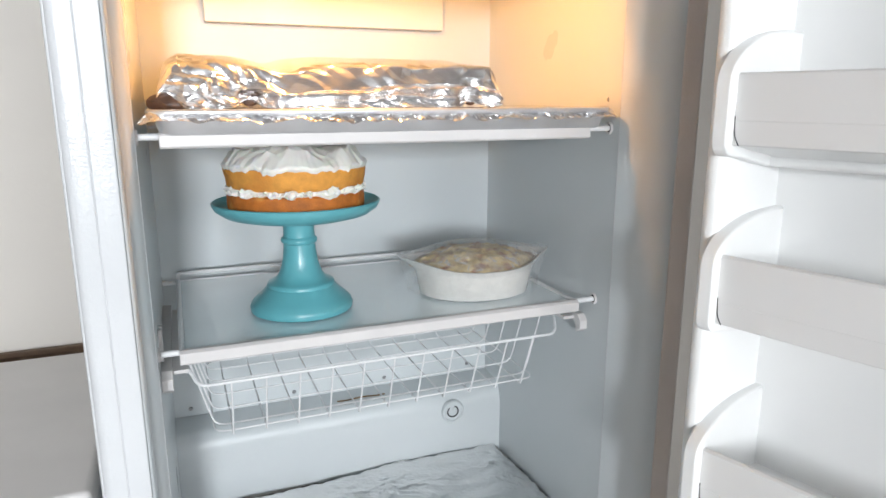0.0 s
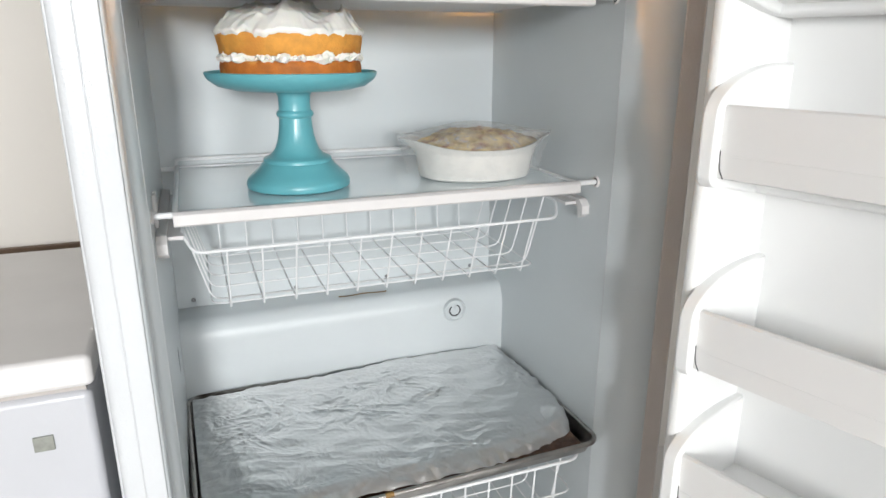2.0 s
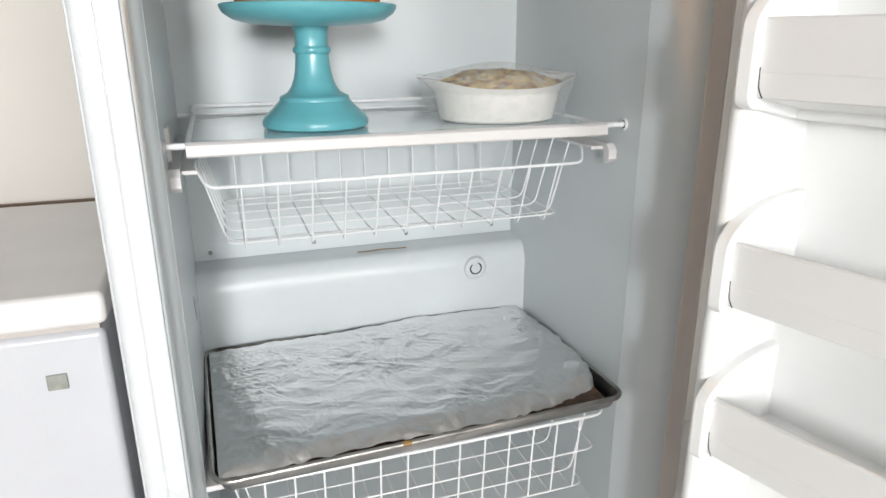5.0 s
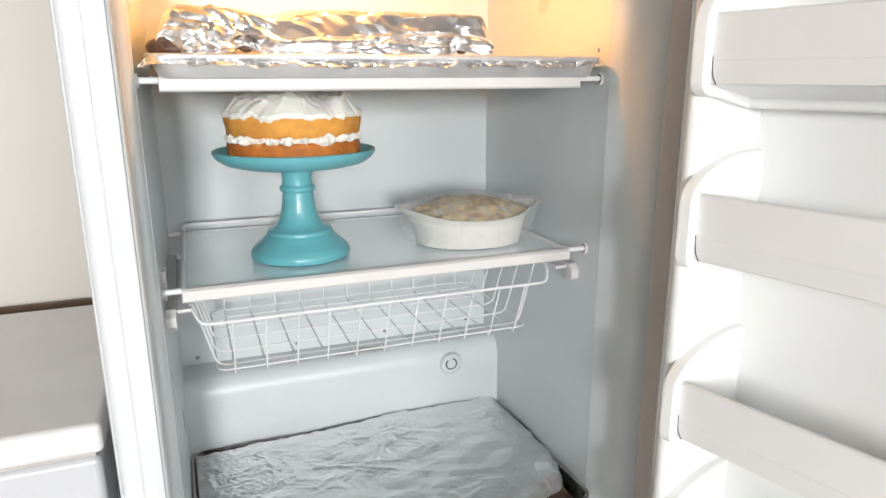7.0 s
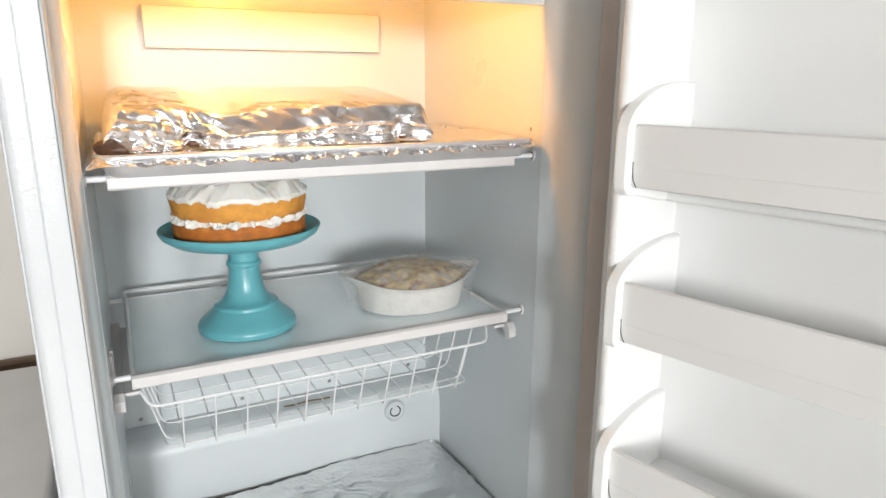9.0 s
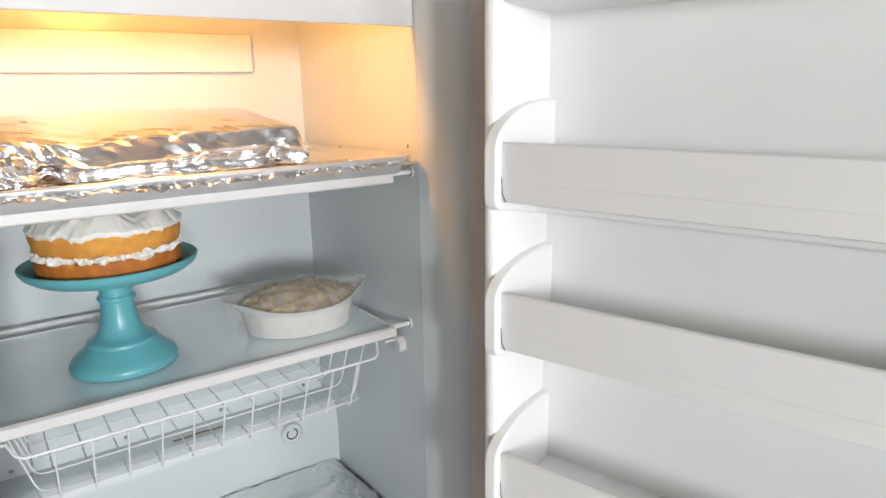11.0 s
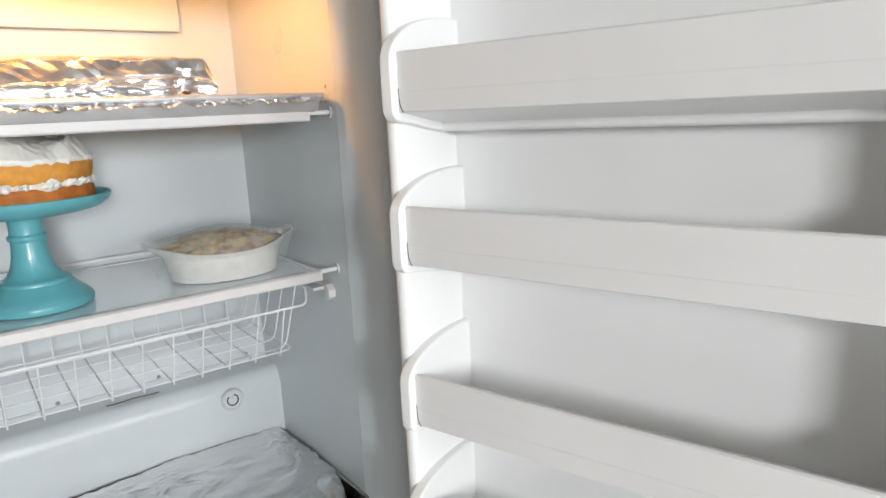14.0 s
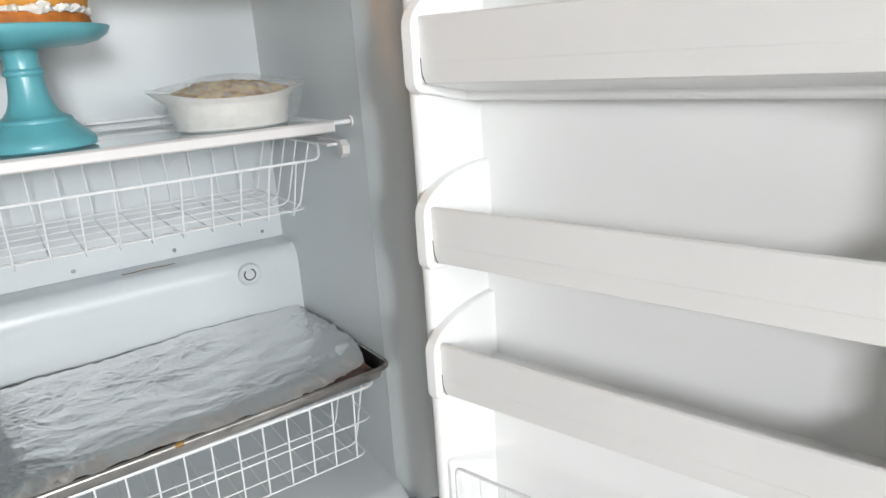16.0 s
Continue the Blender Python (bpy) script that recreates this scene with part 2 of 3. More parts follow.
def crumple(x, y, scale, seed=0.0):
    """Height between about -1 and 1 of a creased sheet: sharp folds between flatter facets."""
    p = Vector((x * scale, y * scale, seed))
    w = Vector((noise.noise(p * 0.7), noise.noise(p * 0.7 + Vector((7, 3, 1))), 0)) * 0.7
    a = 1 - 2 * abs(noise.noise(p + w))
    b = 1 - 2 * abs(noise.noise((p + w) * 2.3 + Vector((3.1, 5.2, 0))))
    c = 1 - 2 * abs(noise.noise((p + w) * 5.1 + Vector((9.1, 1.2, 0))))
    return (a - 0.6) * 1.1 + (b - 0.6) * 0.6 + (c - 0.6) * 0.28


def folds(x, y, scale, seed=0.0, n=5):
    """Height, about -1 to 1, of a sheet folded along several straight, slightly wandering lines: flat facets and sharp creases."""
    z = 0.0
    for i in range(n):
        a = seed * 1.7 + i * 2.399
        k = 0.7 + 0.33 * i
        w = 0.55 * noise.noise(Vector((x * scale * 0.45, y * scale * 0.45, seed + 3.1 * i)))
        u = (x * math.cos(a) + y * math.sin(a)) * scale * k + w + 0.37 * i
        z += (abs(u % 1.0 - 0.5) * 4 - 1) / k
    return z / n * 1.6


# ---------------------------------------------------------------- the room
WEST, EAST, NORTH, TOP = -2.4, 2.4, 1.56, 2.45
setting("floor", box(WEST, EAST, SOUTH, NORTH, -0.1, 0.0), FLOORMAT, "unseen floor of the utility room, made pale to bounce light up")
setting("ceiling", box(WEST - 0.12, EAST + 0.12, SOUTH - 0.12, NORTH + 0.12, TOP, TOP + 0.1), CEILPAINT, "plain unseen ceiling, greyed to cut bounced light")
setting("wall_north", box(WEST, EAST, NORTH, NORTH + 0.12, 0.0, TOP), WALLPAINT, "cream painted wall behind the freezers")
setting("wall_west", box(WEST - 0.12, WEST, SOUTH - 0.12, NORTH + 0.12, 0, TOP), BOUNCECUT, "unseen side wall of the room, darkened to cut bounced light")
setting("wall_east", box(EAST, EAST + 0.12, SOUTH - 0.12, NORTH + 0.12, 0, TOP), BOUNCECUT, "unseen side wall of the room, darkened to cut bounced light")
wins = [(-0.76, 0.37, 1.45, 2.19), (1.15, 0.50, 1.35, 2.35)]
bm = box(WEST, -1.9, SOUTH - 0.12, SOUTH, 0, TOP)
edge = -1.9
for c, h, z0, z1 in wins:
    box(edge, c - h, SOUTH - 0.12, SOUTH, 0, TOP, bm)
    box(c - h, c + h, SOUTH - 0.12, SOUTH, 0, z0, bm)
    box(c - h, c + h, SOUTH - 0.12, SOUTH, z1, TOP, bm)
    edge = c + h
box(edge, EAST, SOUTH - 0.12, SOUTH, 0, TOP, bm)
setting("wall_south", bm, BOUNCECUT, "unseen wall with two square windows, darkened to cut bounced light")
for k, (c, h, z0, z1) in enumerate(wins):
    w = setting("window_%d" % (k + 1), box(c - h, c + h, SOUTH - 0.10, SOUTH - 0.06, z0, z0 + 0.04), TRIM, "white framed window letting in daylight")
    for b4 in ((c - h, c + h, z1 - 0.04, z1), (c - h, c - h + 0.04, z0 + 0.04, z1 - 0.04), (c + h - 0.04, c + h, z0 + 0.04, z1 - 0.04)):
        part("window_frame", box(b4[0], b4[1], SOUTH - 0.10, SOUTH - 0.06, b4[2], b4[3]), TRIM, w)
    pane = part("pane", box(c - h + 0.04, c + h - 0.04, SOUTH - 0.084, SOUTH - 0.080, z0 + 0.04, z1 - 0.04), PANE, w)
    pane.visible_shadow = False
# narrow brown bar on the wall at about lid height
setting("trim", prism([(NORTH - 0.022, 0.80), (NORTH - 0.002, 0.80), (NORTH - 0.002, 0.90), (NORTH - 0.015, 0.90), (NORTH - 0.022, 0.893)], "x", WEST, 0.30), BROWNSTRIP, "narrow brown strip along the wall")

# ---------------------------------------------------------------- upright freezer
XL, XR = -0.040, 0.612          # inside faces of the side walls
FRONT, SEAMY, BACK = 0.757, 0.820, 1.262
ZF, ZC = 0.420, 1.700
freezer = thing("upright_freezer", "white upright freezer standing open with its door swung wide", "freezer")

# outer shell
part("side_panel", box(0.690, 0.708, FRONT + 0.006, 1.330, 0.06, 1.80), STEEL, freezer, bevel=0.003)
part("side_panel", box(-0.108, -0.090, FRONT + 0.006, 1.330, 0.06, 1.80), STEEL, freezer, bevel=0.003)
part("top_panel", box(-0.090, 0.690, FRONT + 0.002, 1.330, 1.785, 1.80), STEEL, freezer)
part("back_panel", box(-0.090, 0.690, 1.315, 1.330, 0.06, 1.785), STEEL, freezer)
part("base", box(-0.090, 0.690, FRONT + 0.012, 1.315, 0.0, 0.06), SEAM, freezer)
part("kick_panel", box(-0.105, 0.705, FRONT, FRONT + 0.02, 0.062, 0.385), STEEL, freezer, bevel=0.004)
part("header", box(-0.105, 0.705, FRONT, FRONT + 0.03, 1.662, 1.782), STEEL, freezer, bevel=0.004)


def stile(x0, x1, name, z0=0.386, z1=1.661, r0=0.001, r1=0.001, mat=STEEL):
    """An upright front strip with one rounded edge on either side."""
    pts = [(x0, FRONT + 0.016)]
    for s in range(6):
        a = math.pi / 2 * s / 5
        pts.append((x0 + r0 * (1 - math.cos(a)), FRONT + r0 * (1 - math.sin(a))))
    for s in range(6):
        a = math.pi / 2 * s / 5
        pts.append((x1 - r1 * (1 - math.sin(a)), FRONT + r1 * (1 - math.cos(a))))
    pts.append((x1, FRONT + 0.016))
    return part(name, prism(pts, "z", z0, z1), mat, freezer)


stile(-0.106, -0.0805, "front_stile", r0=0.010)
stile(-0.0795, -0.056, "front_stile", r1=0.002)
# right stile only: its shade is in the beige colour
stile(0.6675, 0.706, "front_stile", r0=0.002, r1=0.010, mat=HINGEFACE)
part("seam", box(-0.0806, -0.0794, FRONT + 0.0008, FRONT + 0.01, 0.386, 1.661), SEAM, freezer)

# breaker strips that flare from the liner to the front
for nm, xw, xf in (("breaker_strip", XR, 0.6665), ("breaker_strip", XL, -0.055)):
    s = 1 if xf > 0 else -1
    inner = [(xw, SEAMY - 0.0008), (xw + s * 0.004, SEAMY - 0.022)]
    p0, p1, p2 = (xw + s * 0.012, FRONT + 0.030), (xw + s * (0.034 if s > 0 else 0.009), FRONT + 0.003), (xf + s * 0.0005, FRONT + 0.0008)
    inner += [tuple((1 - q) ** 2 * a + 2 * q * (1 - q) * b + q * q * c for a, b, c in zip(p0, p1, p2)) for q in [i / 10 for i in range(11)]]
    outer = [(xf, FRONT + 0.016), (xf + s * 0.001, SEAMY - 0.0008)]
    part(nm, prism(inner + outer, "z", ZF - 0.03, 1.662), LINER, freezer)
    part("seam", box(min(xw - s * 0.0004, xw + s * 0.01), max(xw - s * 0.0004, xw + s * 0.01), SEAMY - 0.0007, SEAMY + 0.0006, ZF, 1.646), SEAM, freezer)

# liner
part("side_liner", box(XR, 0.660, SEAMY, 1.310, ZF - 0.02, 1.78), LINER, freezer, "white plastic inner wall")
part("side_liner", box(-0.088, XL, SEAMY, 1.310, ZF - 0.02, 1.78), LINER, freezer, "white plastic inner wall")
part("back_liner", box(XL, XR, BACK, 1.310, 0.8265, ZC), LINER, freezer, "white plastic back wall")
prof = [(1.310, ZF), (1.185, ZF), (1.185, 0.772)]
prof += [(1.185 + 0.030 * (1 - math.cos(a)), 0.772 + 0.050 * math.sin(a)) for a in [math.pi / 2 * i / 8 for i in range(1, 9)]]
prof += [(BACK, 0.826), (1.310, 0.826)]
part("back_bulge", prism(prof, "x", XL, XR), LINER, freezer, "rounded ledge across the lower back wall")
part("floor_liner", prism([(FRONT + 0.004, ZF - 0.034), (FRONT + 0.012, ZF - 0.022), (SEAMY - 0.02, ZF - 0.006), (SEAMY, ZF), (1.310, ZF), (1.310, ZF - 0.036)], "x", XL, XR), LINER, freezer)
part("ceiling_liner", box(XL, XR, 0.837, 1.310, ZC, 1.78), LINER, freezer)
part("ceiling_lip", prism([(FRONT + 0.031, 1.660), (0.824, 1.648), (0.836, 1.648), (0.836, 1.70), (FRONT + 0.031, 1.70)], "x", XL, XR), LINER, freezer)
part("fascia", box(XL, XR, 0.826, 0.834, 1.607, 1.6475), TRIM, freezer, "white plastic strip hiding the lamp", bevel=0.002)
cover = part("back_cover", box(0.066, 0.503, BACK - 0.020, BACK, 1.548, 1.620), LINER, freezer, "flat rectangular cover standing proud of the back wall", bevel=0.0025)
part("groove", box(0.074, 0.495, BACK - 0.0206, BACK - 0.019, 1.592, 1.5932), TRIM, cover)

# drain dial on the bulge
dial = part("drain_dial", lathe([(0.0, 0.003), (0.019, 0.003), (0.0205, 0.0055), (0.0225, 0.006), (0.0245, 0.004), (0.025, -0.001)], 48), LINER, freezer, "round white drain plug with a dark ring")
dial.matrix_basis = pose(0.500, 1.185, 0.777, 90, 0, 0)
ring = [(0.0118 * math.cos(a), 0.0118 * math.sin(a), 0.0036) for a in [math.radians(70 - 300 * i / 28) for i in range(29)]]
part("ring", tube(ring, 0.0014, 6), DARK, dial)
part("tick", tube([(0, 0.004, 0.0046), (0, 0.012, 0.0046)], 0.0009, 6), SEAM, dial)
scr = lathe([(0, 0.0022), (0.0028, 0.0018), (0.0042, 0.0), (0.0042, -0.001)], 14)
screw = part("screw", scr, SCREW, freezer)
screw.matrix_basis = pose(-0.011, BACK, 0.841, 90, 0, 0)
for x, z in ((0.185, 0.842), (0.375, 0.842), (0.567, 0.844)):
    o = new("screw", screw.data)
    o.parent, o.matrix_basis = freezer, pose(x, BACK, z, 90, 0, 0)
for x, y, z in ((XR, 0.851, 1.419),):
    o = new("screw", screw.data)
    o.parent, o.matrix_basis = freezer, pose(x, y, z, 0, -90, 0) @ Matrix.Diagonal((0.9, 0.5, 1, 1))
part("rust_stain", sheet(40, 3, lambda a, b: (0.262 + 0.10 * a, 1.214 + 0.007 * b - 0.002 * math.sin(a * 9), 0.8268)), RUST, freezer)
part("scratch", tube([(0.628, 0.789, 1.503), (0.632, 0.781, 1.505)], 0.0008, 5), DARK, freezer)


def shelf(z, y0, name, glass, x0=-0.015, x1=0.575):
    """A shelf with a plate, a front trim, a raised back rail and rods that reach to the walls."""
    s = part(name, box(x0 + 0.006, x1 - 0.004, y0 + 0.011, 1.225, z - 0.004, z + 0.002), glass, freezer, "white shelf plate")
    n = [(y0, z - 0.010), (y0 + 0.003, z - 0.0125), (y0 + 0.012, z - 0.0125), (y0 + 0.012, z + 0.006), (y0 + 0.006, z + 0.0065), (y0 + 0.001, z + 0.003)]
    part("front_trim", prism(n, "x", x0, x1), TRIM, s, "white plastic front edge", bevel=0.0012)
    part("front_rod", tube([(XL + 0.002, y0 + 0.016, z + 0.001), (XR - 0.002, y0 + 0.016, z + 0.001)], 0.0042, 10), WIRE, s)
    for xk, d in ((XR, -1), (XL, 1)):
        k = part("rod_socket", lathe([(0.0062, 0.0004), (0.0064, 0.0026), (0.0078, 0.0030), (0.0090, 0.0018), (0.0094, 0.0)], 24), TRIM, s, "white ring round the rod's dark hole")
        k.matrix_basis = pose(xk, y0 + 0.016, z + 0.001, 0, 90 * d, 0)
        # flat dark disc paints in the shade of the hole
        part("hole", lathe([(0, 0.0006), (0.0062, 0.0006)], 24), DARK, k)
    part("side_rod", tube([(x0 + 0.003, y0 + 0.01, z + 0.003), (x0 + 0.003, 1.225, z + 0.003)], 0.0035, 8), WIRE, s)
    part("side_rod", tube([(x1 - 0.003, y0 + 0.01, z + 0.003), (x1 - 0.003, 1.225, z + 0.003)], 0.0035, 8), WIRE, s)
    back = rounded([(x0 + 0.003, 1.222, z), (x0 + 0.003, 1.222, z + 0.016), (x1 - 0.003, 1.222, z + 0.016), (x1 - 0.003, 1.222, z)], 0.006)
    part("back_rail", tube(back, 0.0032, 8), WIRE, s)
    part("back_rod", tube([(XL + 0.002, 1.222, z), (XR - 0.002, 1.222, z)], 0.004, 8), WIRE, s)
    return s


shelf(1.376, 0.828, "shelf", TRIM, x1=0.568)
shelf(1.103, 0.846, "shelf", SHELFGLASS)


# slides that carry the basket under the second shelf
def bracket(x, s):
    b = part("slide_bracket", prism([(0.876, 1.048), (0.888, 1.040), (0.893, 1.058), (1.180, 1.064), (1.180, 1.076), (0.886, 1.072), (0.876, 1.062)], "x", min(x, x - s * 0.014), max(x, x - s * 0.014)), TRIM, freezer,
             "white plastic slide for the basket", bevel=0.001)
    part("slide_lip", box(min(x - s * 0.014, x - s * 0.034), max(x - s * 0.014, x - s * 0.034), 0.895, 1.175, 1.062, 1.067), TRIM, b)


bracket(XR, 1)
bracket(XL, -1)
part("runner", box(XL, -0.006, 0.815, 1.15, 0.636, 0.6445), TRIM, freezer, "white side runner", bevel=0.001)
part("runner", box(0.572, XR, 0.835, 1.15, 0.636, 0.6445), TRIM, freezer, "white side runner", bevel=0.001)
for y in (0.905, 0.925):
    part("slide_slot", prism([(y, 1.078), (y + 0.010, 1.078), (y + 0.010, 1.122), (y, 1.122)], "x", XL, XL + 0.005), TRIM, freezer, bevel=0.001)

# ---------------------------------------------------------------- freezer door, with its own frame: along, away from the room, up
door = part("door", box(-0.075, 0.735, 0.022, 0.085, 0.37, 1.80), STEEL, freezer, "thick white freezer door swung open", bevel=0.008)
door.matrix_basis = Matrix(((0.284, 0.959, 0, 0.686), (-0.959, 0.284, 0, 0.590), (0, 0, 1, 0), (0, 0, 0, 1)))
U0, U1, DZ0, DZ1 = -0.012, 0.645, 0.425, 1.615
part("inner_panel", box(U0 - 0.01, U1 + 0.01, 0.0, 0.022, DZ0 - 0.01, DZ1 + 0.01), DOORWHITE, door, "smooth white moulded inner panel")
part("flange", box(-0.072, 0.732, 0.012, 0.0215, 0.373, 1.797), DOORWHITE, door)
for b6 in ((-0.066, -0.052, 0.378, 1.79), (0.710, 0.724, 0.378, 1.79)):
    part("gasket", prism([(b6[0], 0.012), (b6[0] + 0.002, -0.004), (b6[0] + 0.007, -0.007), (b6[1] - 0.002, -0.004), (b6[1], 0.012)], "z", b6[2], b6[3]), GASKET, door, "soft grey door seal")


def dike(a, b, w):
    """Cross-section of the raised wall round the inner panel: rounded at its crest."""
    r = abs(b - a) * 0.5
    m = (a + b) / 2
    s = 1 if b > a else -1
    pts = [(a, 0.012)]
    for i in range(9):
        t = math.pi * i / 8
        pts.append((m - s * r * math.cos(t), -w + r * 0.8 - r * 0.8 * math.sin(t)))
    return pts + [(b + s * 0.006, 0.012)]


part("liner_wall", prism(dike(-0.033, U0, 0.126), "z", 0.39, 1.655), DOORWHITE, door)
part("liner_wall", prism(dike(0.666, U1, 0.126), "z", 0.39, 1.655), DOORWHITE, door)
part("liner_wall", prism([(p[1], p[0]) for p in dike(1.652, DZ1, 0.120)], "x", U0 + 0.002, U1 - 0.002), DOORWHITE, door)
part("liner_wall", prism([(p[1], p[0]) for p in dike(0.393, DZ0, 0.120)], "x", U0 + 0.002, U1 - 0.002), DOORWHITE, door)


def rib_profile(z0, zb, zt):
    """Outline of the end piece of a door shelf, (away, up): a round nose below, a long curve back to the panel."""
    pts = [(0.004, z0 - 0.030), (-0.036, z0 - 0.0290), (-0.070, z0 - 0.0235), (-0.105, z0 - 0.0155)]
    pts += [(-0.131 - 0.018 * math.sin(a), z0 + 0.006 - 0.018 * math.cos(a)) for a in (0.15, 0.5, 0.85, 1.2, 1.5)]
    pts += [(-0.149, z0 + 0.03), (-0.149, zb - 0.012)]
    for i in range(1, 11):
        a = math.pi / 2 * i / 10
        pts.append((-0.149 * math.cos(a) ** 0.85 if i < 10 else 0.0, zb - 0.012 + (zt - zb + 0.012) * math.sin(a)))
    return pts + [(0.004, zt)]


for z0, z1, zt in ((1.371, 1.447, 1.497), (1.170, 1.250, 1.292), (0.937, 1.013, 1.056), (0.740, 0.817, 0.854)):
    prof = rib_profile(z0, z1, zt)
    for a, b in ((-0.016, 0.004), (0.629, 0.649)):
        part("shelf_end", prism(prof, "x", a, b), DOORWHITE, door, "rounded white end of a door shelf", bevel=0.008, seg=3)
    front = [(-0.135, z0), (-0.1375, z0 + 0.0015), (-0.1375, z0 + 0.0256), (-0.1370, z0 + 0.0258), (-0.1370, z0 + 0.0264), (-0.1375, z0 + 0.0266), (-0.1375, z1 - 0.002), (-0.135, z1), (-0.131, z1), (-0.131, z0)]
    part("shelf_front", prism(front, "x", 0.0035, 0.6295), BINWHITE, door, "white retaining bar with a fine groove", smooth=False)
    under = [(0.002, z0 + 0.008), (-0.1300, z0 + 0.003), (-0.1305, z0 + 0.0005), (-0.100, z0 - 0.006), (-0.064, z0 - 0.0125), (-0.050, z0 - 0.0148)]
    under += [(-0.040 - 0.0085 * math.sin(a), z0 - 0.0215 + 0.0070 * math.cos(a)) for a in [math.pi * i / 8 for i in range(2, 9)]]
    part("shelf_base", prism(under + [(0.002, z0 - 0.0295)], "x", 0.002, 0.631), DOORWHITE, door)
    part("slot", tube(rounded([(0.0046, -0.1376, z0 + 0.031), (0.0056, -0.1376, z0 + 0.010), (0.0110, -0.1376, z0 + 0.0005)], 0.006), 0.0007, 6), DARK, door)

part("scuff", prism([(0.228 + 0.010 * math.cos(t), 1.421 + 0.005 * math.sin(t)) for t in [math.pi * i / 8 for i in range(16)]], "y", -0.1377, -0.1374), BINWHITE, door)

# tilt-out wire rack at the foot of the door
rack = part("wire_rack", tube(rounded([(0.017, -0.135, 0.440), (0.017, -0.135, 0.622), (0.628, -0.135, 0.622), (0.628, -0.135, 0.440)], 0.012), 0.0024, 8), WIRE, door, "white wire rack in the door")
for i in range(1, 14):
    u = 0.017 + 0.611 * i / 14
    part("wire", tube(rounded([(u, -0.135, 0.622), (u, -0.133, 0.440), (u, -0.004, 0.436)], 0.02), 0.0015, 6), WIRE, rack)
for z in (0.565, 0.505):
    part("wire", tube([(0.017, -0.1335, z), (0.628, -0.1335, z)], 0.0015, 6), WIRE, rack)


# ---------------------------------------------------------------- wire baskets
def wire_basket(label, x0, x1, y0, y1, zr, zb, inset_x, inset_f, nx, ny, levels, r=0.0017, dip=0.0):
    """Rim, cross wires bent down at either end, and level wires round the sides."""
    t = thing("wire_basket", label, "basket", ((x0 + x1) / 2, (y0 + y1) / 2, zb))
    hx, hy, h = (x1 - x0) / 2, (y1 - y0) / 2, zr - zb
    bx, bf = hx - inset_x, hy - inset_f
    up = h + dip
    mid = [(0, hy, up), (-hx, hy, up), (-hx, -hy + 1.2 * dip, up), (-hx + 0.6 * dip, -hy, h), (hx - 0.6 * dip, -hy, h), (hx, -hy + 1.2 * dip, up), (hx, hy, up), (0.001, hy, up)]
    if not dip:
        mid = [mid[k] for k in (0, 1, 3, 4, 6, 7)]
    part("rim", tube(rounded(mid, 0.012 if dip else 0.03, 5), r * 1.7, 8), WIRE, t, "thick white wire rim")
    for i in range(nx):
        x = -bx + 2 * bx * (i + 0.5) / nx
        part("wire", tube(rounded([(x, -hy, h), (x, -bf, -0.004 if dip else 0), (x, -bf + 0.012, 0), (x, hy - 0.01, 0), (x, hy, h + dip)], 0.012, 3), r, 6), WIRE, t)
    for j in range(ny):
        y = -bf + (bf + hy - 0.01) * (j + 0.5) / ny
        part("wire", tube(rounded([(-hx, y, h + dip), (-bx, y, 0.002), (bx, y, 0.002), (hx, y, h + dip)], 0.015, 3), r, 6), WIRE, t)
    for k in levels:
        q = k / h
        xx, ff = bx + (hx - bx) * q, bf + (hy - bf) * q
        pts = rounded([(0, hy - 0.01 * (1 - q), k), (-xx, hy - 0.01 * (1 - q), k), (-xx, -ff, k), (xx, -ff, k), (xx, hy - 0.01 * (1 - q), k), (0.001, hy - 0.01 * (1 - q), k)], 0.02, 4)
        part("wire", tube(pts, r, 6), WIRE, t)
    return t


wire_basket("shallow white wire basket hanging under the glass shelf", -0.008, 0.568, 0.882, 1.205, 1.045, 0.950, 0.031, 0.040, 11, 5, (0.006,), 0.0014, 0.022)
wire_basket("deep white wire basket on side runners under a baking pan", -0.012, 0.578, 0.795, 1.165, 0.648, 0.508, 0.028, 0.012, 13, 4, (0.003, 0.074), 0.0016)


# ---------------------------------------------------------------- baking pans and foil
def creased(bm):
    """Splits the sheet into flat triangles."""
    bmesh.ops.triangulate(bm, faces=bm.faces, quad_method="ALTERNATE")
    return bm


